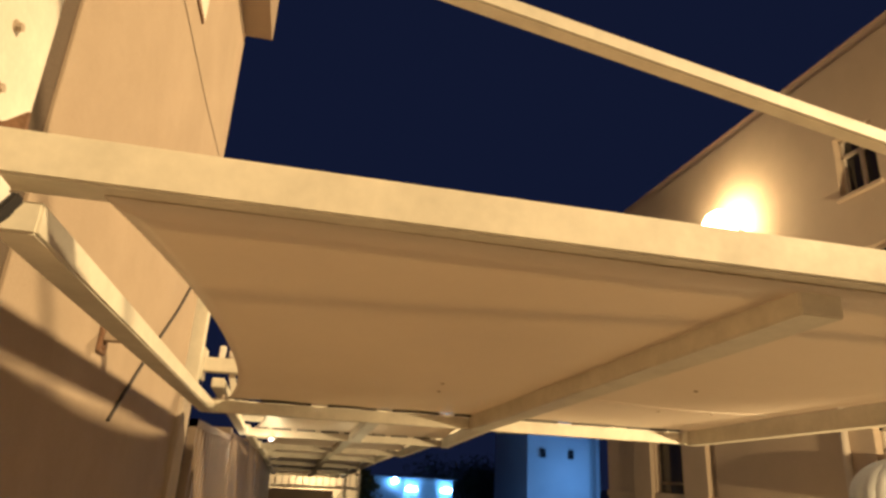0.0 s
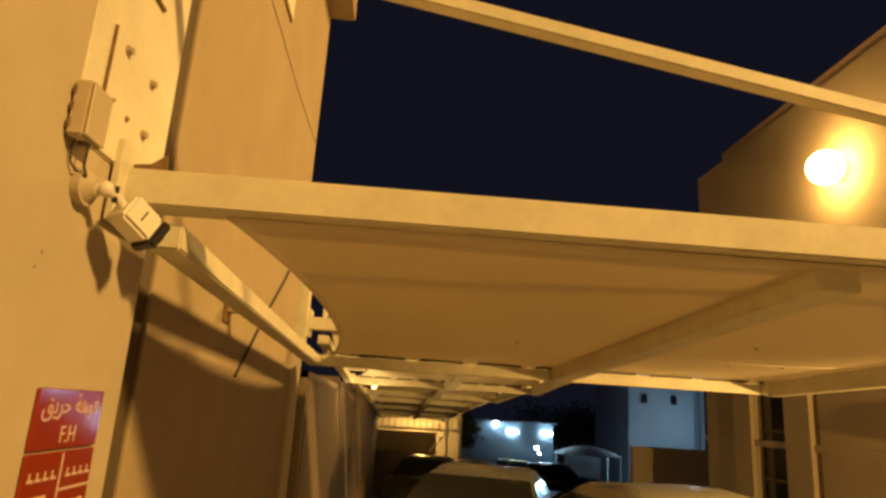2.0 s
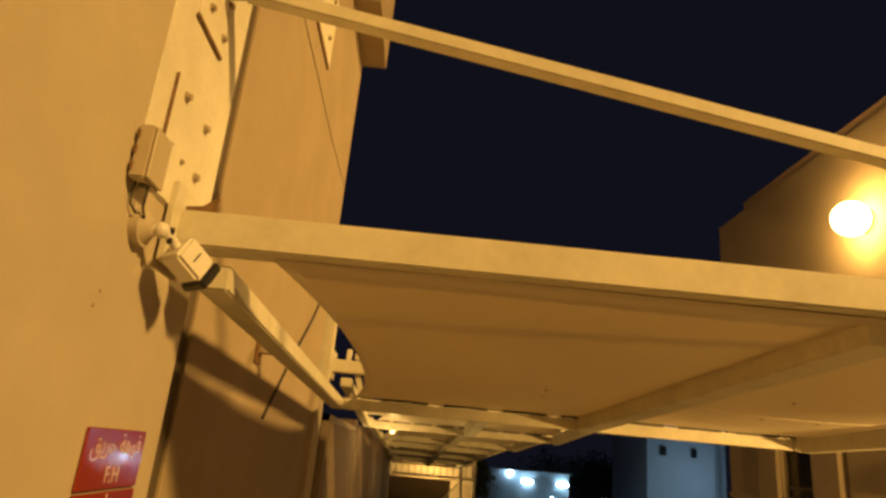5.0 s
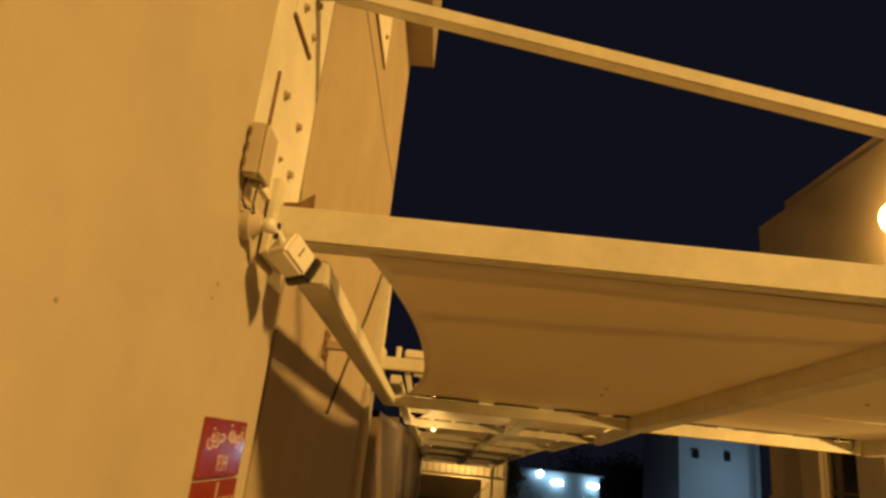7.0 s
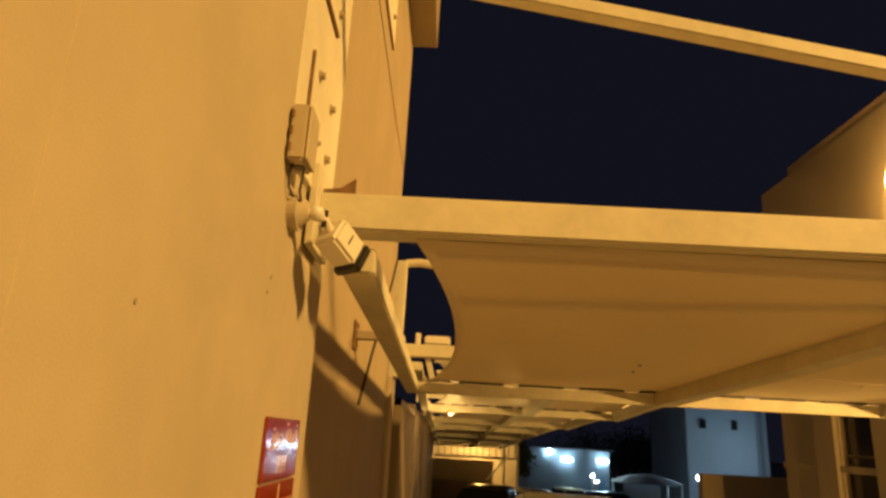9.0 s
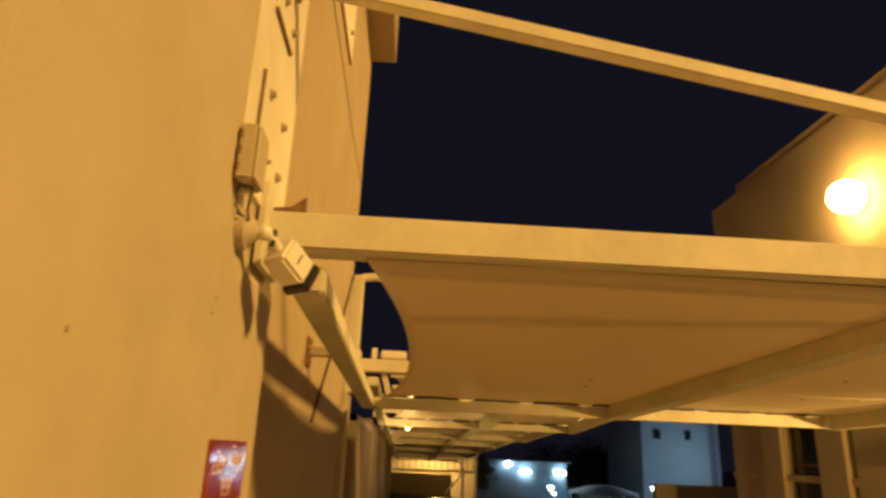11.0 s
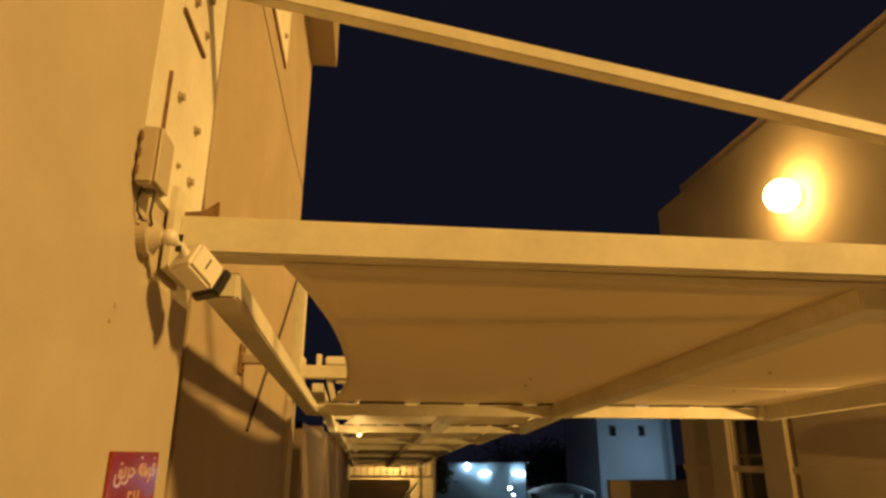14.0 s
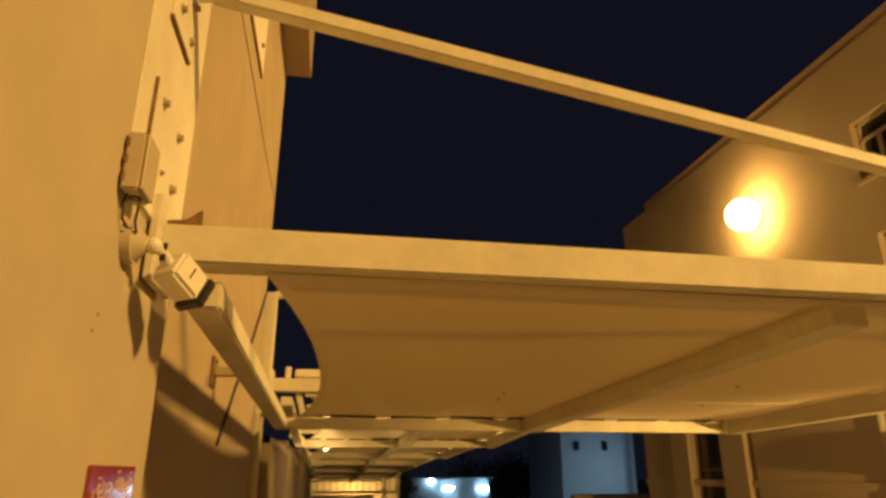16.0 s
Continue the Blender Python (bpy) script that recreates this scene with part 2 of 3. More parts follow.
# ---- carport canopies ----
def canopy(y0, y1, x0, x1, xm, z_near, z_far, x_tip, first=False):
    c = thing("carport_canopy", (x0, y0, 0), "cream steel carport frame with a taut pale membrane roof", "canopy", "carport canopies along the wall")

    def rel(x, yy, z):
        return (x - x0, yy - y0, z)

    w = 0.10
    zn, zf = z_near + w / 2, z_far + 0.045
    part("front_beam", bar(rel(-0.775, y0 + w / 2, zn), rel(x_tip, y0 + w / 2, zn), w, w, 0.006), STEEL, c)
    part("rear_beam", bar(rel(x0 - 0.04, y1 + 0.04, zf), rel(x1 + 0.05, y1 + 0.04, zf), 0.08, 0.085, 0.005), STEEL, c)
    part("side_beam", bar(rel(x0, y0 + 0.04, z_near - 0.071), rel(x0, y1, zf - 0.011), 0.09, 0.07, 0.006), STEEL, c)
    part("middle_beam", bar(rel(xm + 0.085, y0 + w, z_near - 0.020), rel(xm + 0.04, y1, zf - 0.002), 0.135, 0.10, 0.005), STEEL, c)
    part("side_beam", bar(rel(x1, y0 + w * 0.9, z_near - 0.058), rel(x1, y1, zf), 0.085, 0.11, 0.005), STEEL, c)
    if first:
        drop = 0.1765
        part("tie_bar", bar(rel(-0.74, y0 + 0.05, z_near + 0.851), rel(x_tip - 0.1, y0 + 0.05, z_near + 0.851 - drop * (x_tip + 0.64)), 0.05, 0.046, 0.004), STEEL, c)
    part("end_plate", box(*(a - b for a, b in zip((-0.79, -0.77), (x0, x0))), -0.05, 0.15, z_near - 0.06, z_near + 0.16, 0.002), STEEL, c)
    # membrane with scalloped edges, laced to the rear beam
    nx, ny = 72, 30
    bm = bmesh.new()
    layers = []
    ties = 14
    for layer in (0, 1):
        grid = []
        for i in range(nx + 1):
            u = i / nx
            row = []
            for j in range(ny + 1):
                v = j / ny
                bow = 0.135 * (1 - abs((v - 0.48) / 0.48) ** 2.2)
                xl, xr = x0 + 0.145 + bow, x1 - 0.02 - bow * 0.8
                x = xl + (xr - xl) * u
                scal = abs(math.sin(math.pi * u * ties / 2)) ** 0.6
                ya, yb = y0 + 0.05, y1 - 0.005 - 0.028 * scal
                yy = ya + (yb - ya) * v
                side = (x - x0) / (xm - x0) if x < xm else (x - xm) / (x1 - xm)
                side = min(1, max(0, side))
                sag = -0.012 * math.sin(math.pi * v) * math.sin(math.pi * side)
                if x > xm:
                    sag *= 3.2
                z = z_near - 0.005 + (zf + 0.055 - z_near) * v + sag + 0.004 * noise.noise((x * 2, yy * 2, y0)) + 0.004 * scal * max(0, v - 0.80) / 0.20
                row.append(bm.verts.new(rel(x, yy, z + 0.003 * layer)))
            grid.append(row)
        layers.append(grid)
    for i in range(nx):
        for j in range(ny):
            bm.faces.new((layers[0][i][j], layers[0][i][j + 1], layers[0][i + 1][j + 1], layers[0][i + 1][j]))
            bm.faces.new((layers[1][i][j], layers[1][i + 1][j], layers[1][i + 1][j + 1], layers[1][i][j + 1]))
    for i in range(nx):
        for j in (0, ny):
            bm.faces.new((layers[0][i][j], layers[0][i + 1][j], layers[1][i + 1][j], layers[1][i][j]))
    for j in range(ny):
        for i in (0, nx):
            bm.faces.new((layers[0][i][j], layers[0][i][j + 1], layers[1][i][j + 1], layers[1][i][j]))
    # dark tubes, drawn in place of the dark slits along the rear hem
    for k in range(7 if y0 < 5 else 0):
        ua, ub = (k + 0.12) / 7, (k + 0.86) / 7
        slit_path = []
        for s in range(9):
            u = ua + (ub - ua) * s / 8
            xl, xr = x0 + 0.29, x1 - 0.148
            slit_path.append(rel(xl + (xr - xl) * u, y1 - 0.022 - 0.012 * math.sin(math.pi * s / 8), zf + 0.049))
        part("hem_slit", tube(slit_path, 0.012, 6), CABLE, c, "dark tube drawn in place of a slit at the rear hem")
    if first:
        # welded seam across the outer half of the sheet
        xs = [xm + 0.2 + (x1 - 0.35 - xm) * k / 40 for k in range(41)]
        pts = [rel(x, y0 + 1.98 + 0.05 * (x - xm), z_near - 0.008 + (zf + 0.055 - z_near) * 0.585 - 0.0365 * math.sin(math.pi * (x - xm) / (x1 - xm))) for x in xs]
        part("seam", tube(pts, 0.004, 6), SHEET, c, "welded seam across the membrane")
        # clamp at the outer corner, lashing at the inner one
        part("corner_clamp", bar(rel(x1 - 0.075, y1 - 0.012, zf - 0.045), rel(x1 - 0.035, y1 - 0.03, zf + 0.085), 0.055, 0.02, 0.003, up=(0, 1, 0)), PLATE, c, "pale steel corner clamp")
        part("lashing", tube([rel(x0 + 0.03, y1 - 0.02, zf + 0.035), rel(x0 + 0.10, y1 - 0.05, zf + 0.045), rel(x0 + 0.17, y1 - 0.06, zf + 0.05), rel(x0 + 0.26, y1 - 0.03, zf + 0.048)], 0.006, 8), ROPE, c, "grey rope lashing the sheet corner")
        for kx in (0.09, 0.20):
            part("eye_bolt", rod(rel(x0 + kx, y1 + 0.02, zf + 0.03), rel(x0 + kx, y1 + 0.02, zf + 0.075), 0.011, 10), BOLT, c)
        for mx, my in ((0.62, 3.05), (0.66, 3.32), (1.72, 2.55), (1.95, 3.28), (2.25, 3.22)):
            mv = (my - y0 - 0.05) / (y1 - y0 - 0.05)
            mz = z_near - 0.009 + (zf + 0.055 - z_near) * mv - (0.036 if mx > xm else 0.012) * math.sin(math.pi * mv)
            part("patch", rod(rel(mx, my, mz - 0.002), rel(mx, my, mz + 0.004), 0.010, 10), BOLT, c, "small dark mark on the membrane")
    part("membrane", bm, SHEET, c, "pale taut pvc membrane with scalloped edges", smooth=True)
    return c


canopy(1.12, 4.42, -0.665, 2.88, 1.15, 2.383, 2.18, 3.6, True)
cy = 4.70
for k in range(6):
    fall = 0.62 * ground_z(cy)
    canopy(cy, cy + 3.15, -0.66, 1.72, 0.58, (2.48 if k == 0 else 2.42) + fall, 2.18 + fall, 2.0)
    cy += 3.4


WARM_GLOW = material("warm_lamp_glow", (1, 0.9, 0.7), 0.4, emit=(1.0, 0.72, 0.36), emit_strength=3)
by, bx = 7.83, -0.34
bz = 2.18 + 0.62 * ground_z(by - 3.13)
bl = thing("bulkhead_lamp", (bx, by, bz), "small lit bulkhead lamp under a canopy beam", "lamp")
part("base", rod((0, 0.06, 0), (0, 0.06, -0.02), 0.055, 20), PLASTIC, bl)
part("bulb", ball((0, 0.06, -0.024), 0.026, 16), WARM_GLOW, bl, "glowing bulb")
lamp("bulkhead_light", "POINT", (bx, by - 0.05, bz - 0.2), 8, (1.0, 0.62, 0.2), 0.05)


# ---- fixings on the pier ----
strip = part("steel_strip", box(WALL_X, WALL_X + 0.004, 0.862, EDGE - 0.004, 2.47, 6.4, 0.001), PLATE)
tagged(strip, "tall pale painted steel strip fixed to the pier", "steel plate")


def base_plate(x, y0, y1, z0, z1, bolts, gap_shade):
    """A thin bolted plate with a dark strip drawn for the shade along one edge."""
    p = thing("anchor_plate", (x, y0, z0), "pale painted steel anchor plate bolted to the wall", "anchor plate", "anchor plates")
    part("plate", box(0, 0.007, 0, y1 - y0, 0, z1 - z0, 0.0015), PLATE, p)
    # rust-coloured strip stands in for the shadow gap at the plate's edge
    part("gap_shade", box(0, 0.009, gap_shade[0] - y0, gap_shade[1] - y0, gap_shade[2] - z0, gap_shade[3] - z0, 0.001), RUST, p, "dark strip drawn for the shade at the plate's edge")
    for by, bz, r in bolts:
        washer = rod((0.007, by - y0, bz - z0), (0.010, by - y0, bz - z0), r * 1.4, 16)
        part("bolt", rod((0.010, by - y0, bz - z0), (0.010 + r, by - y0, bz - z0), r, 6, bm=washer), BOLT, p, "rusty hexagon bolt and washer")
    return p


PLATE_X = WALL_X + 0.0045
base_plate(PLATE_X, 0.958, 1.235, 2.475, 2.808, [(1.028, 2.77, 0.011), (1.197, 2.763, 0.011), (1.198, 2.607, 0.011), (1.086, 2.604, 0.006), (1.0, 2.615, 0.004)], (0.9535, 0.9575, 2.60, 2.80))
base_plate(PLATE_X, 0.99, 1.20, 3.012, 3.36, [(1.053, 3.08, 0.010), (1.18, 3.066, 0.010), (1.18, 3.186, 0.010), (1.053, 3.20, 0.010)], (0.985, 1.20, 3.000, 3.0115))
base_plate(VILLA_X + 0.002, 2.36, 3.09, 4.215, 4.70, [(2.55, 4.33, 0.014), (2.93, 4.33, 0.014), (2.55, 4.60, 0.014), (2.93, 4.60, 0.014)], (2.30, 3.06, 4.18, 4.2145))
for nm, pts in (("tie_lug", [(-0.775, 3.17), (-0.66, 3.19), (-0.66, 3.24), (-0.775, 3.34)]), ("beam_gusset", [(-0.79, 2.484), (-0.685, 2.484), (-0.687, 2.532), (-0.725, 2.503), (-0.79, 2.496)])):
    lug = part(nm, moved(prism(pts, 0.012, "y"), Matrix.Translation((0, 1.14 if nm == "beam_gusset" else 1.125, 0))), RUST if nm == "beam_gusset" else STEEL)
    tagged(lug, "small triangular steel gusset welded at the bracket", "gusset")

bead = part("plaster_bead", tube([(WALL_X, 0.075, 0.0), (WALL_X, 0.08, 2.0), (WALL_X, 0.085, 4.5)], 0.0013, 8), PLASTER)
tagged(bead, "thin raised plaster seam on the pier", "seam")
for sy, sz, sr in ((0.86, 2.187, 0.005), (0.845, 2.151, 0.004), (0.30, 2.02, 0.004)):
    hole = part("nail_head", rod((WALL_X - 0.002, sy, sz), (WALL_X + 0.002, sy, sz), sr, 10), BOLT)
    tagged(hole, "small rusty nail head in the plaster", "nail", "nail heads")

# junction box with its knock-out and cables
jb = thing("junction_box", (WALL_X + 0.0045, 0.83, 2.45), "cream plastic junction box on the pier", "junction box")
part("housing", box(0, 0.040, 0.006, 0.10, 0, 0.135, 0.005, segments=2), BOX_PLASTIC, jb)
part("lid", box(0.041, 0.046, 0.008, 0.098, 0.003, 0.132, 0.002), BOX_PLASTIC, jb)
part("knockout", rod((0.020, 0.055, -0.003), (0.020, 0.055, 0.001), 0.013, 20), BLACK, jb, "dark open cable hole")
for hz in (0.018, 0.058, 0.098):
    part("hinge", box(0.002, 0.009, 0.002, 0.0055, hz, hz + 0.020, 0.001), RUST, jb, "small rusty hinge")
cable_run = part("cable", tube([(-0.765, 0.89, 2.452), (-0.768, 0.893, 2.425), (-0.772, 0.90, 2.40), (-0.770, 0.915, 2.38)], 0.0032, bm=tube([(-0.785, 0.865, 2.452), (-0.792, 0.868, 2.43), (-0.793, 0.88, 2.40), (-0.785, 0.90, 2.385)], 0.003)), CABLE)
tagged(cable_run, "two dark cables hanging from the junction box", "cable")

# security camera
cc = thing("security_camera", (-0.80, 0.95, 2.385), "white bullet security camera with a dark hood on a wall bracket", "security camera")
part("wall_mount", rod((0.0, 0.0, -0.018), (0.022, 0.0, -0.018), 0.046, 28, bm=rod((0.022, 0, -0.018), (0.044, 0, -0.018), 0.040, 28, r2=0.020)), PLASTER, cc, "dusty round mount, wall coloured")
arm = part("arm", tube([(0.035, 0.0, -0.018), (0.058, 0.008, -0.018), (0.074, 0.028, -0.026), (0.086, 0.055, -0.047)], 0.012, 12, bm=ball((0.058, 0.008, -0.018), 0.020, 16)), PLASTIC, cc)
part("screw", rod((0.078, 0.018, -0.006), (0.074, 0.028, -0.045), 0.007, 8), BLACK, arm)
nod = pose(0.106, 0.082, -0.068, -31, -3, -33) @ Matrix.Scale(1.14, 4)
body = part("body", moved(box(-0.032, 0.032, -0.040, 0.039, -0.033, 0.033, 0.007, segments=3), nod), PLASTIC, cc)
part("label", moved(box(0.0322, 0.0328, -0.004, 0.000, -0.012, 0.016), nod), CABLE, body, "small dark maker's strip")
part("hood", moved(box(-0.034, 0.034, 0.0392, 0.062, -0.035, 0.035, 0.005, segments=3), nod), BLACK, cc, "black front hood")
part("lens", moved(rod((0, 0.058, 0), (0, 0.066, 0), 0.024, 24), nod), GLASS, cc, "dark glass lens")

# fire sign, two acrylic plates
def sign(z0, z1, texts, bars):
    s = thing("wall_sign", (WALL_X, 0.95, z0), "red acrylic safety sign with cream lettering on the pier", "sign", "wall signs")
    part("plate", box(0.001, 0.009, 0, 0.315, 0, z1 - z0, 0.002), RED, s)
    for y0, y1, a, b in bars:
        part("lettering", box(0.009, 0.0105, y0, y1, a, b), LETTER, s)
    for body, size, yy, zz in texts:
        cu = bpy.data.curves.new("lettering", "FONT")
        cu.body, cu.size, cu.extrude, cu.align_x = body, size, 0.0007, "CENTER"
        t = new("lettering", cu)
        t.data.materials.append(LETTER)
        t.matrix_basis = Matrix(((0, 0, 1, 0.0097), (1, 0, 0, yy), (0, 1, 0, zz), (0, 0, 0, 1)))
        t.parent = s
    return s


sign(1.768, 1.903, [("\ufed6\ufef3\ufeae\ufea3 \ufe94\ufeeb\ufeee\ufed3", 0.062, 0.158, 0.080), ("F.H", 0.055, 0.158, 0.014)], [])
low = [(0.02 + 0.032 * k, 0.043 + 0.032 * k, 0.092, 0.098) for k in range(4)] + [(0.024 + 0.032 * k, 0.029 + 0.032 * k, 0.098, 0.112) for k in range(4)]
low += [(0.185 + 0.032 * k, 0.208 + 0.032 * k, 0.092, 0.098) for k in range(4)] + [(0.189 + 0.032 * k, 0.194 + 0.032 * k, 0.098, 0.112) for k in range(4)]
low += [(0.155, 0.161, 0.004, 0.148), (0.165, 0.312, 0.062, 0.068), (0.02, 0.11, 0.02, 0.060)] + [(0.185 + 0.04 * k, 0.212 + 0.04 * k, 0.03, 0.036) for k in range(3)]
sign(1.61, 1.762, [], low)

# stand-off bracket and cable on the villa wall
br = thing("wall_bracket", (VILLA_X, 2.56, 2.315), "small steel stand-off bracket carrying the side beam", "bracket")
part("plate", box(0, 0.012, -0.055, 0.055, -0.068, 0.068, 0.004, segments=2), RUST, br, "rusty square wall plate")
part("arm", box(0.012, 0.155, -0.026, 0.026, -0.018, 0.022, 0.003), BOLT, br)
for sz in (-0.048, 0.048):
    part("screw", rod((0.012, 0.0, sz), (0.019, 0.0, sz), 0.008, 6), RUST, br)
wire = part("wall_cable", tube([(VILLA_X + 0.003, 1.70, 4.01), (VILLA_X + 0.003, 2.27, 4.004), (VILLA_X + 0.003, 2.83, 3.993), (VILLA_X + 0.003, 3.57, 3.967), (VILLA_X + 0.003, 4.5, 3.98)], 0.0028), ROPE)
tagged(wire, "thin grey cable clipped along the villa wall", "cable")
# slanting shadow line, drawn as a thin tube in the dark cable material
down = part("slanting_shadow", tube([(VILLA_X + 0.008, 4.47, 3.195), (VILLA_X + 0.008, 3.88, 2.725), (VILLA_X + 0.008, 3.34, 2.365), (VILLA_X + 0.008, 2.86, 2.015)], 0.008), CABLE)
tagged(down, "dark tube standing in for a shadow slanting down the villa wall", "cable")

# white gantry behind the villa wall
gn = thing("steel_gantry", (-0.83, 4.62, 2.3), "white painted steel post with a short cross arm", "gantry")
part("post", box(-0.05, 0.05, -0.05, 0.05, 0, 0.93, 0.005), STEEL, gn)
part("top_arm", tube([(0.0, 0, 0.88), (0.05, 0, 0.92), (0.14, 0, 0.93), (0.5, 0, 0.90)], 0.035, 8), STEEL, gn)
cl = thing("clamp_box", (-0.52, 4.75, 2.581), "small white fitting resting on the second canopy beam", "fitting")
part("cover", box(-0.09, 0.12, -0.06, 0.06, 0.0, 0.07, 0.012, segments=2), PLASTIC, cl)
part("stem", box(-0.16, -0.12, -0.03, 0.03, 0.0, 0.09, 0.004), PLASTIC, cl)

hb2 = thing("hanging_bracket", (-0.56, 4.755, 2.478), "pale steel hanger and open frame under the second canopy beam", "bracket")
part("strap", bar((-0.015, 0, 0.0), (0.035, 0, -0.175), 0.012, 0.045, 0.002, up=(1, 0, 0)), STEEL, hb2)
part("frame_top", box(0.04, 0.19, -0.02, 0.02, -0.03, -0.001, 0.003), PLATE, hb2)
part("frame_bottom", box(0.06, 0.19, -0.02, 0.02, -0.12, -0.092, 0.003), PLATE, hb2)
part("frame_side", box(0.165, 0.19, -0.018, 0.018, -0.0915, -0.0305, 0.002), PLATE, hb2)

# ---- round lamp on the facade ----
fl = thing("street_lamp", SODIUM_POS, "round glowing sodium lamp on the facade under the parapet", "street lamp")
part("globe", ball((0, 0, 0), 0.29, 32), GLOBE, fl, "glowing warm lamp globe", smooth=True)
part("collar", rod((0.20, 0, -0.01), (0.26, 0, -0.01), 0.19, 28), BOLT, fl)
part("bracket", bar((0.255, 0, 0.0), (0.30, 0, 0.0), 0.12, 0.12), BOLT, fl)
for sy in (-0.03, 0.03):
    part("screw", rod((0.235, sy, -0.215), (0.262, sy, -0.215), 0.012, 8), RUST, fl)

# ---- building across the lane ----
FX, FY, FT = 7.1, 5.54, 7.97
hb = thing("apartment_building", (FX, FY, 0), "tall plain rendered building dim in the night", "building")


def rel(x, yy, z):
    return (x - FX, yy - FY, z)


WINS = [(6.18, 6.85, 5.86, 6.78), (6.12, 6.80, 4.12, 5.04), (6.15, 6.95, 1.9, 2.72)]
OPENING = (11.2, 12.3, 0.0, 3.3)
ys = sorted({FY, 14.4, 11.2, 12.3} | {w[0] for w in WINS} | {w[1] for w in WINS})
HOLES = WINS + [OPENING]
zs = sorted({0.0, FT} | {w[2] for w in HOLES} | {w[3] for w in HOLES})
bm = bmesh.new()
grid = {(p, q): bm.verts.new((0.25, p - FY, q)) for p in ys for q in zs}
for a, c in zip(ys, ys[1:]):
    for z0, z1 in zip(zs, zs[1:]):
        if not any(w[0] <= a + 1e-6 and w[1] >= c - 1e-6 and w[2] <= z0 + 1e-6 and w[3] >= z1 - 1e-6 for w in HOLES):
            bm.faces.new((grid[a, z0], grid[a, z1], grid[c, z1], grid[c, z0]))
skin = bm.faces[:]
out = bmesh.ops.extrude_face_region(bm, geom=skin)
for v in out["geom"]:
    if isinstance(v, bmesh.types.BMVert):
        v.co.x = 0.0
bmesh.ops.delete(bm, geom=[v for v in bm.verts if not v.link_faces], context="VERTS")
part("wall", bm, FACADE, hb)
part("side_wall", box(0.25, 11, 0, 0.25, 0, FT), FACADE, hb)
part("rear_wall", box(0.25, 11, 14.4 - FY - 0.25, 14.4 - FY, 0, FT), FACADE, hb)
part("roof", box(0.02, 11, 0.02, 13.18 - FY, FT, FT + 0.2), FACADE, hb)
for y0, y1, z0, z1 in WINS:
    w = part("window", box(0.16, 0.18, y0 - FY, y1 - FY, z0, z1), GLASS, hb, "dark unlit window pane")
    m = bar((0.13, y0 - FY + 0.025, z0), (0.13, y0 - FY + 0.025, z1), 0.05, 0.05, up=(1, 0, 0))
    m = bar((0.13, y1 - FY - 0.025, z0), (0.13, y1 - FY - 0.025, z1), 0.05, 0.05, up=(1, 0, 0), bm=m)
    m = bar((0.13, (y0 + y1) / 2 - FY, z0), (0.13, (y0 + y1) / 2 - FY, z1 - 0.28), 0.05, 0.05, up=(1, 0, 0), bm=m)
    for zz in (z0 + 0.025, z1 - 0.28, z1 - 0.025):
        m = bar((0.13, y0 - FY, zz), (0.13, y1 - FY, zz), 0.05, 0.05, bm=m)
    part("frame", m, FRAME, w)
    part("sill", box(-0.05, 0.12, y0 - FY - 0.05, y1 - FY + 0.05, z0 - 0.06, z0, 0.005), FACADE, w)
part("downpipe", rod(rel(FX - 0.06, 7.36, 0), rel(FX - 0.06, 7.36, 3.6), 0.05, 14), FRAME, hb)
part("string_course", box(-0.05, 0.0, 0, 14.4 - FY, 1.62, 1.74, 0.004), FACADE, hb)
# fluted half-dome awning over the entrance
bm = bmesh.new()
n, rr = 44, 10
R, D, HH = 0.62, 0.55, 0.46
rings = []
for i in range(rr + 1):
    f = i / rr
    ring = []
    for k in range(n + 1):
        th = math.pi * k / n
        flute = 1 + 0.03 * abs(math.sin(11 * th)) * math.sin(math.pi * 0.5 * f)
        ring.append(bm.verts.new((-D * math.sin(math.pi / 2 * f) * math.sin(th) * flute, R * math.sin(math.pi / 2 * f) * math.cos(th) * flute, HH * math.cos(math.pi / 2 * f))))
    rings.append(ring)
last = [bm.verts.new(v.co - Vector((0, 0, 0.07))) for v in rings[-1]]
rings.append(last)
for a, b in zip(rings, rings[1:]):
    for k in range(n):
        try:
            bm.faces.new((a[k], a[k + 1], b[k + 1], b[k]))
        except ValueError:
            pass
bmesh.ops.remove_doubles(bm, verts=bm.verts, dist=0.0005)
aw = part("awning", moved(bm, Matrix.Translation((FX, 6.60, 1.88))), CANVAS, None, smooth=False)
tagged(aw, "pale fluted half-dome awning over the entrance", "awning")

# tall dark opening framed by shallow pillars
for y0, y1 in ((10.42, 11.18), (12.32, 13.0)):
    p = part("facade_pillar", box(FX - 0.10, FX - 0.003, y0, y1, -0.05, 3.4, 0.01), FACADE)
    tagged(p, "rendered pillar framing a tall dark opening", "pillar", "facade pillars")
for y0 in (10.28, 13.03):
    groove = part("facade_groove", box(FX - 0.02, FX - 0.003, y0, y0 + 0.10, 0, 3.4), GATE)
    tagged(groove, "dark vertical joint in the facade", "joint", "facade joints")
gp = thing("tall_glazing", (FX + 0.12, 11.2, 0), "tall dark glazed opening between pillars", "window")
part("pane", box(0, 0.02, 0.0, 1.1, 0, 3.3), GLASS, gp)
for zz in (1.0, 1.9, 2.8):
    part("transom", box(-0.03, -0.002, 0, 1.1, zz, zz + 0.05, 0.004), GATE, gp)
bw = part("boundary_wall", box(7.0, 15, 19.0, 19.3, -1.2, 1.25, 0.01), FACADE)
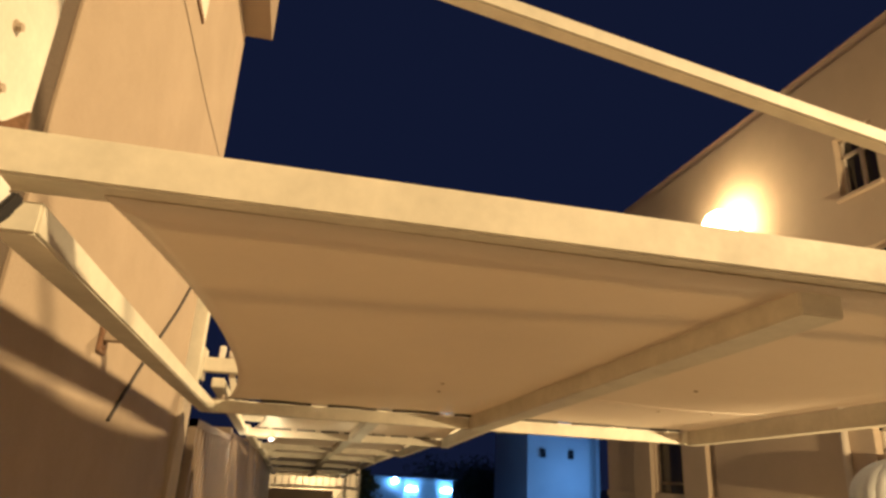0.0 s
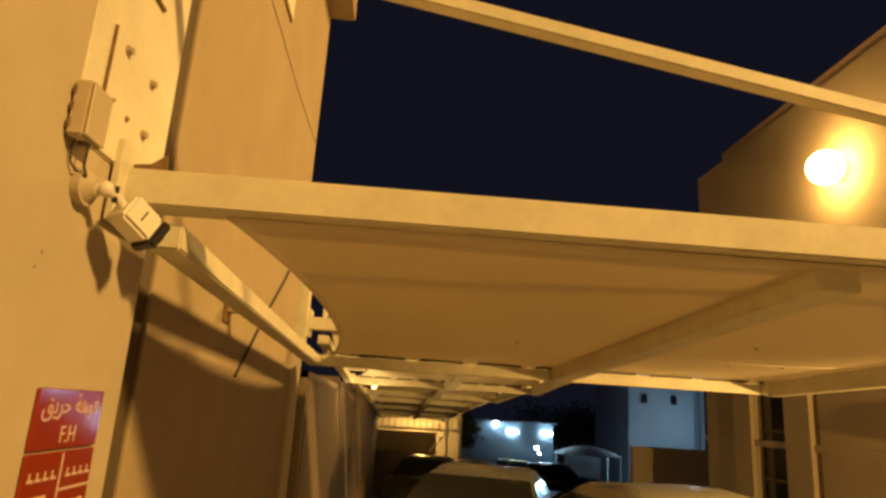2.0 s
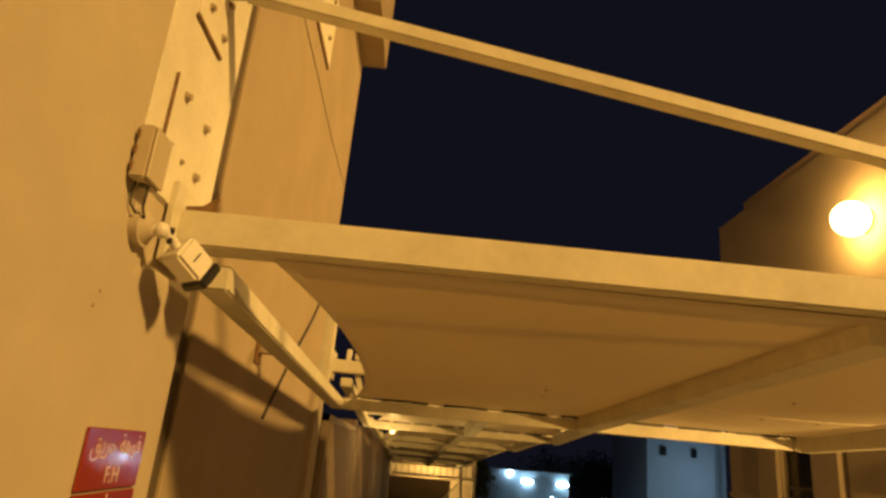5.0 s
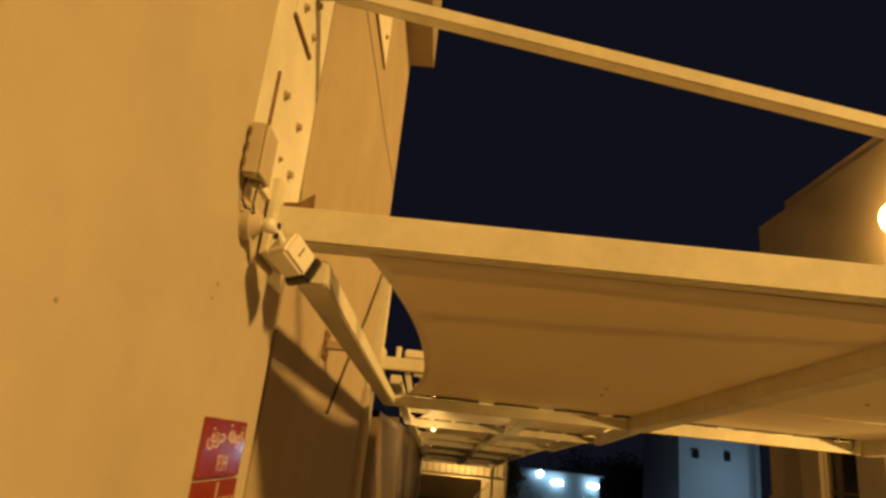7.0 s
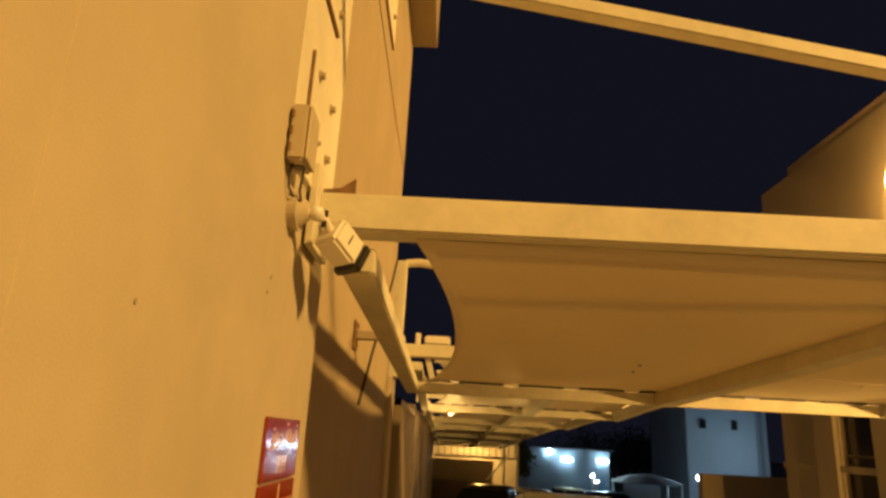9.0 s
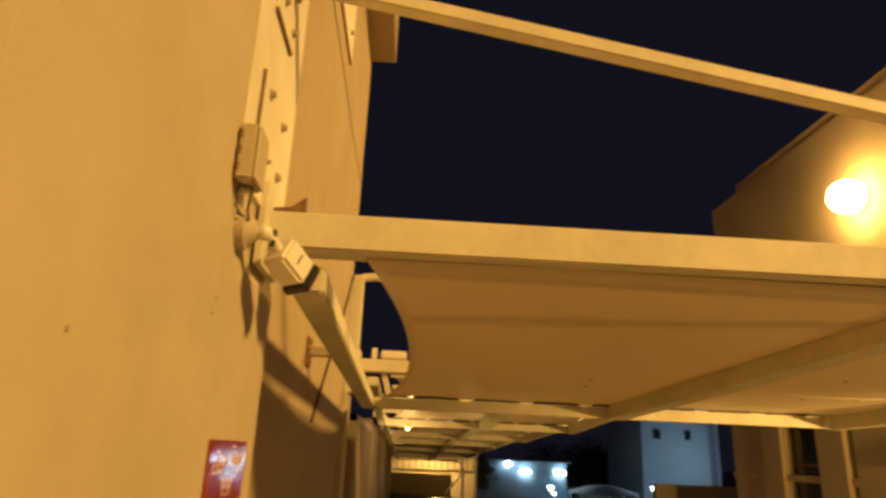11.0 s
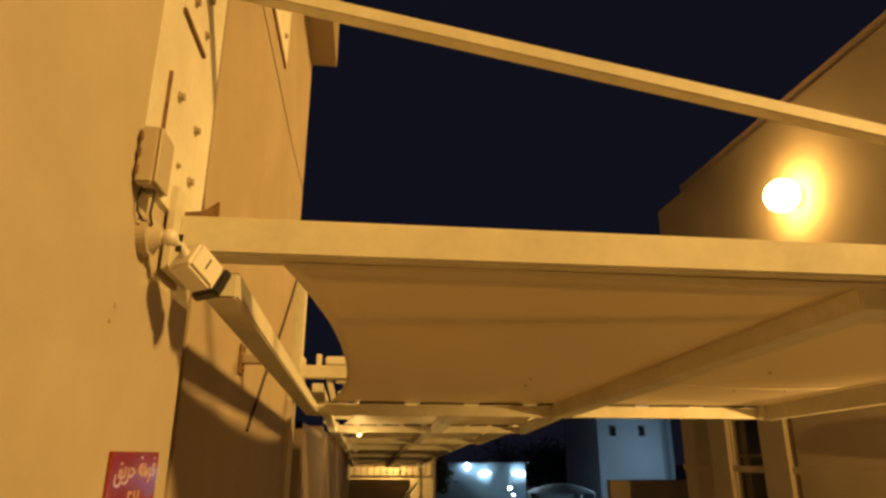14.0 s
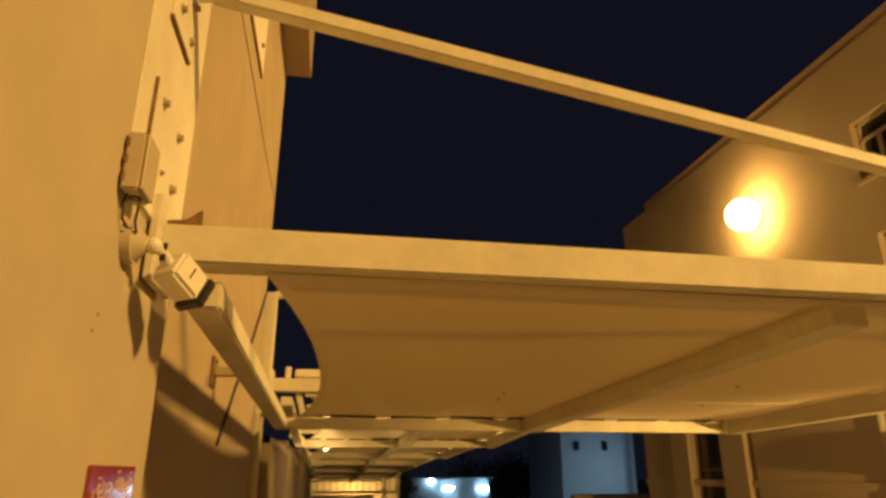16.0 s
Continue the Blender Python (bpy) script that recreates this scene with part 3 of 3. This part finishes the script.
tagged(bw, "low rendered boundary wall across the lane", "wall", kind="structure")

# ---- end of the lane ----
wb = thing("white_building", (16.4, 46.0, -3.0), "pale building lit cold white at the end of the lane", "building")
part("wall", box(0, 4.8, 0, 8, 0, 12), WHITE_WALL, wb)
part("side_wing", box(4.8, 5.75, 1.5, 8, 0, 11), WHITE_WALL, wb)
part("corner_strip", box(5.75, 6.05, 1.0, 1.6, 0, 11), WHITE_WALL, wb)
for x0 in (0.95, 3.1):
    lampw = part("wall_lantern", box(x0, x0 + 0.35, -0.25, -0.003, 6.35, 6.95, 0.03), BLACK, wb, "dark wall lantern, unlit")
BLUE_WALL = material("pale_blue_wall", (0.20, 0.27, 0.33), 0.8, grain=40, vary=0.1, stain=0.6, stain_amount=0.2, bump=0.2)
kiosk = thing("low_kiosk", (3.6, 41.0, -2.6), "low pale blue kiosk lit by cold lamps", "kiosk")
part("wall", box(0, 6.2, 0, 2.5, 0, 4.1, 0.02), BLUE_WALL, kiosk)
part("roof", box(-0.2, 6.4, -0.3, 2.7, 4.105, 4.2, 0.02), BLUE_WALL, kiosk)


def post_lamp(x, yy, z, w, h, foot):
    p = thing("post_lamp", (x, yy, foot), "cold white lamp head on a slim post", "lamp", "cold white lamps")
    part("post", rod((0, 0, -0.05), (0, 0, z - foot), 0.05, 12), BOLT, p)
    part("head", box(-w / 2, w / 2, -0.08, 0.02, z - foot, z - foot + h, 0.05, segments=3), WHITE_LED, p, "glowing cold white lamp head")


foot = ground_z(38.5)


def wall_lamp(x, z, w, h):
    p = thing("wall_lamp", (x, 41.0, z), "cold white lamp glowing on the kiosk wall", "lamp", "cold white lamps")
    part("bracket", box(-0.05, 0.05, -0.10, -0.003, -0.05, 0.05, 0.01), BOLT, p)
    part("head", box(-w / 2, w / 2, -0.24, -0.101, -h / 2, h / 2, min(w, h) * 0.35, segments=3), WHITE_LED, p, "glowing cold white lamp head")


for lx, lz, lw, lh in ((6.12, 1.34, 0.34, 0.34), (7.18, 0.93, 0.66, 0.20), (9.35, 0.93, 0.66, 0.20)):
    wall_lamp(lx, lz, lw, lh)
post_lamp(8.2, 38.4, 0.12, 0.20, 0.12, foot)
post_lamp(8.35, 38.2, -0.18, 0.16, 0.08, foot)
post_lamp(14.3, 38.5, 0.22, 0.30, 0.30, foot)
# unseen point lights added to brighten kiosk, tent and pale building
for lx, ly, lz, power in ((6.9, 37.4, 0.9, 6), (10.9, 37.6, -0.6, 45), (15.2, 38.0, 0.4, 90), (19.8, 42.5, 2.0, 80)):
    lamp("cold_fill_light", "POINT", (lx, ly, lz), power, (0.27, 0.62, 1.0) if lx < 12 else (0.42, 0.72, 1.0), 0.3)

# shade tent
tn = thing("shade_tent", (11.3, 38.6, ground_z(38.6)), "shallow white shade tent on posts", "tent")
bm = bmesh.new()
rings = []
for i in range(7):
    f = i / 6
    rings.append([bm.verts.new((2.0 * f * math.cos(2 * math.pi * k / 32), 2.2 * f * math.sin(2 * math.pi * k / 32), 2.82 - 0.5 * f ** 1.8)) for k in range(32)])
for a, b in zip(rings, rings[1:]):
    for k in range(32):
        bm.faces.new((a[k], a[(k + 1) % 32], b[(k + 1) % 32], b[k]))
bmesh.ops.remove_doubles(bm, verts=bm.verts, dist=0.001)
part("canopy", bm, CANVAS, tn, smooth=True)
for sx in (-1.6, 1.6):
    for sy in (-1.2, 1.2):
        part("post", rod((sx, sy, -0.03), (sx, sy, 2.45), 0.04, 10), STEEL, tn)
part("side_sheet", box(-1.6, 0.4, -1.2, -1.17, 0.1, 2.3), CANVAS, tn)

# yellow steel balustrade where the canopies end
en = thing("end_railing", (-0.7, 25.4, ground_z(25.4)), "cream steel railing bridge with upright bars at the lane's end", "railing")
part("top_rail", bar((0, 0, 3.02), (3.2, 0, 3.02), 0.07, 0.07), STEEL, en)
part("bottom_rail", bar((0, 0, 2.50), (3.2, 0, 2.50), 0.09, 0.09), STEEL, en)
for k in range(13):
    part("baluster", bar((0.12 + 0.245 * k, 0, 2.53), (0.12 + 0.245 * k, 0, 3.0), 0.045, 0.045, up=(1, 0, 0)), GATE, en)
for x in (2.65, 3.15):
    part("post", bar((x, 0, -0.03), (x, 0, 3.02), 0.1, 0.1, up=(1, 0, 0)), STEEL, en)
part("brace", bar((2.0, 0, 1.70), (2.65, 0, 2.45), 0.07, 0.07), STEEL, en)
wall_far = part("wall_far", box(-1.2, 2.75, 28.2, 28.4, -1.7, 2.7, 0.01), PLASTER)
tagged(wall_far, "cream wall brightly lit beyond the railing", "wall", kind="structure")
wall_end = part("wall_end", box(-1.2, 1.6, 26.3, 26.5, -1.6, 1.05), GATE)
tagged(wall_end, "dark brown wall closing the lane's end", "wall", kind="structure")


# ---- trees ----
def tree(x, yy, z, height, spread, seed):
    rng = random.Random(seed)
    t = thing("tree", (x, yy, z), "dark leafy tree at night", "tree", "trees")
    bm = rod((0, 0, -0.1), (0, 0, height * 0.45), 0.16, 10, r2=0.10)
    tips = []
    for k in range(7):
        a = k * 2.4 + rng.random()
        tip = (spread * 0.55 * math.cos(a), spread * 0.55 * math.sin(a), height * (0.6 + 0.3 * rng.random()))
        bm = rod((0, 0, height * 0.38), tip, 0.07, 7, bm=bm, r2=0.02)
        tips.append(Vector(tip))
    part("trunk", bm, BARK, t)
    verts, faces = [], []
    for k in range(3600):
        c = rng.choice(tips) + Vector((rng.gauss(0, 1), rng.gauss(0, 1), rng.gauss(0, 0.7))) * spread * 0.22
        a = Vector((rng.gauss(0, 1), rng.gauss(0, 1), rng.gauss(0, 1))).normalized()
        b = a.cross(Vector((rng.gauss(0, 1), rng.gauss(0, 1), rng.gauss(0, 1)))).normalized()
        s = 0.10 + 0.10 * rng.random()
        i = len(verts)
        verts += [c - a * s, c + b * s * 0.5, c + a * s, c - b * s * 0.5]
        faces.append((i, i + 1, i + 2, i + 3))
    me = bpy.data.meshes.new("crown")
    me.from_pydata(verts, [], faces)
    me.materials.append(LEAF)
    cr = new("crown", me)
    cr.parent = t


tree(2.9, 34.0, ground_z(34.0), 4.2, 1.2, 3)
tree(15.5, 62.0, ground_z(62.0), 7.0, 5.2, 5)
tree(20.0, 64.0, ground_z(64.0), 7.4, 5.0, 8)


# ---- cars ----
def car(x, yy, z, turn, colour, roof=1.44, suv=False, name="dark"):
    c = thing("car", (0, 0, 0), name + " car parked under or beyond the canopies", "car", "parked cars")
    pm = paint("paint_" + name.replace(" ", "_"), colour)
    L, W = 4.5, 0.88
    belt = roof * 0.64
    if suv:
        side = [(-2.2, 0.35), (-2.25, 0.75), (-2.15, belt), (-1.1, belt + 0.04), (2.05, belt + 0.03), (2.22, 0.8), (2.2, 0.35)]
        top = [(-1.15, belt), (-0.45, roof - 0.03), (0.2, roof), (1.55, roof - 0.04), (2.02, belt)]
    else:
        side = [(-2.22, 0.30), (-2.27, 0.62), (-2.1, belt - 0.10), (-1.0, belt), (1.5, belt), (2.2, belt - 0.03), (2.27, 0.62), (2.22, 0.30)]
        top = [(-1.25, belt - 0.03), (-0.45, roof - 0.05), (0.15, roof), (0.75, roof - 0.03), (1.75, belt - 0.02)]

    def loft(outline, widths):
        bm = bmesh.new()
        rings = []
        for wv in (-1, -0.86, 0.86, 1):
            ring = []
            for (px, pz), hw in zip(outline, widths):
                inset = 0.06 if abs(wv) == 1 else 0.0
                ring.append(bm.verts.new((hw * wv, px * (1 - inset * 0.4), pz - (inset if pz > belt + 0.1 else 0))))
            rings.append(ring)
        m = len(outline)
        for a, b in zip(rings, rings[1:]):
            for k in range(m):
                bm.faces.new((a[k], a[(k + 1) % m], b[(k + 1) % m], b[k]))
        bm.faces.new(rings[0])
        bm.faces.new(rings[-1][::-1])
        bmesh.ops.bevel(bm, geom=bm.edges[:], offset=0.035, segments=2, affect="EDGES")
        return bm

    part("body", loft(side, [W] * len(side)), pm, c, smooth=True)
    cab = part("cabin", loft(top, [W * 0.93, W * 0.74, W * 0.72, W * 0.73, W * 0.9]), pm, c, smooth=True)
    # glass panes stand just proud of the cabin
    for label, a, q, wa, wb in (("windscreen", top[0], top[1], 0.80, 0.64), ("rear_window", top[3], top[4], 0.62, 0.76)):
        g = bmesh.new()
        d = Vector((0, q[0] - a[0], q[1] - a[1]))
        nrm = Vector((0, -d.z, d.y)).normalized() * 0.012
        pts = []
        for f, hw in ((0.12, wa), (0.90, wb)):
            o = Vector((0, a[0], a[1])) + d * f + nrm
            pts += [o + Vector((-hw, 0, 0)), o + Vector((hw, 0, 0))]
        g.faces.new([g.verts.new(o) for o in (pts[0], pts[1], pts[3], pts[2])])
        bmesh.ops.solidify(g, geom=g.faces[:], thickness=0.006)
        part(label, g, GLASS, cab)
    for s in (-1, 1):
        g = bmesh.new()
        vs = [g.verts.new(q) for q in ((s * W * 0.925, top[0][0] + 0.35, belt + 0.04), (s * W * 0.925, top[4][0] - 0.32, belt + 0.04), (s * W * 0.775, top[3][0] + 0.05, roof - 0.13), (s * W * 0.775, top[1][0] + 0.1, roof - 0.13))]
        g.faces.new(vs)
        bmesh.ops.solidify(g, geom=g.faces[:], thickness=0.006)
        part("side_window", g, GLASS, cab)
        part("mirror", box(s * (W + 0.02) - 0.06, s * (W + 0.02) + 0.06, -1.02, -0.92, belt - 0.02, belt + 0.12, 0.02, segments=2), pm, c)
        for py in (-2.22, 2.2):
            part("headlight" if py < 0 else "tail_light", box(s * W * 0.72 - 0.16, s * W * 0.72 + 0.16, py - 0.03, py + 0.05, 0.62, 0.74, 0.02), GLASS if py < 0 else RED, c)
        for py in (-1.38, 1.36):
            wh = part("wheel", rod((s * (W - 0.2), py, 0.32), (s * (W + 0.01), py, 0.32), 0.32, 28), TYRE, c)
            part("rim", rod((s * (W - 0.1), py, 0.32), (s * (W + 0.018), py, 0.32), 0.21, 20), ALLOY, wh)
    c.matrix_basis = pose(x, yy, z, 0, 0, turn)
    return c


car(2.55, 5.3, ground_z(5.3), 14, (0.42, 0.40, 0.36), 1.38, name="pale silver")
car(1.15, 8.2, ground_z(8.2), -16, (0.20, 0.20, 0.20), 1.36, name="grey")
car(8.9, 36.0, ground_z(36.0), 78, (0.02, 0.022, 0.025), 1.68, True, name="black")
car(7.2, 39.0, ground_z(39.0), 10, (0.40, 0.33, 0.12), 1.80, True, name="mustard")
car(2.75, 24.0, ground_z(24.0), -24, (0.55, 0.52, 0.46), 1.45, name="white")
car(1.0, 20.0, ground_z(20.0), -14, (0.05, 0.05, 0.05), 1.45, name="dark")
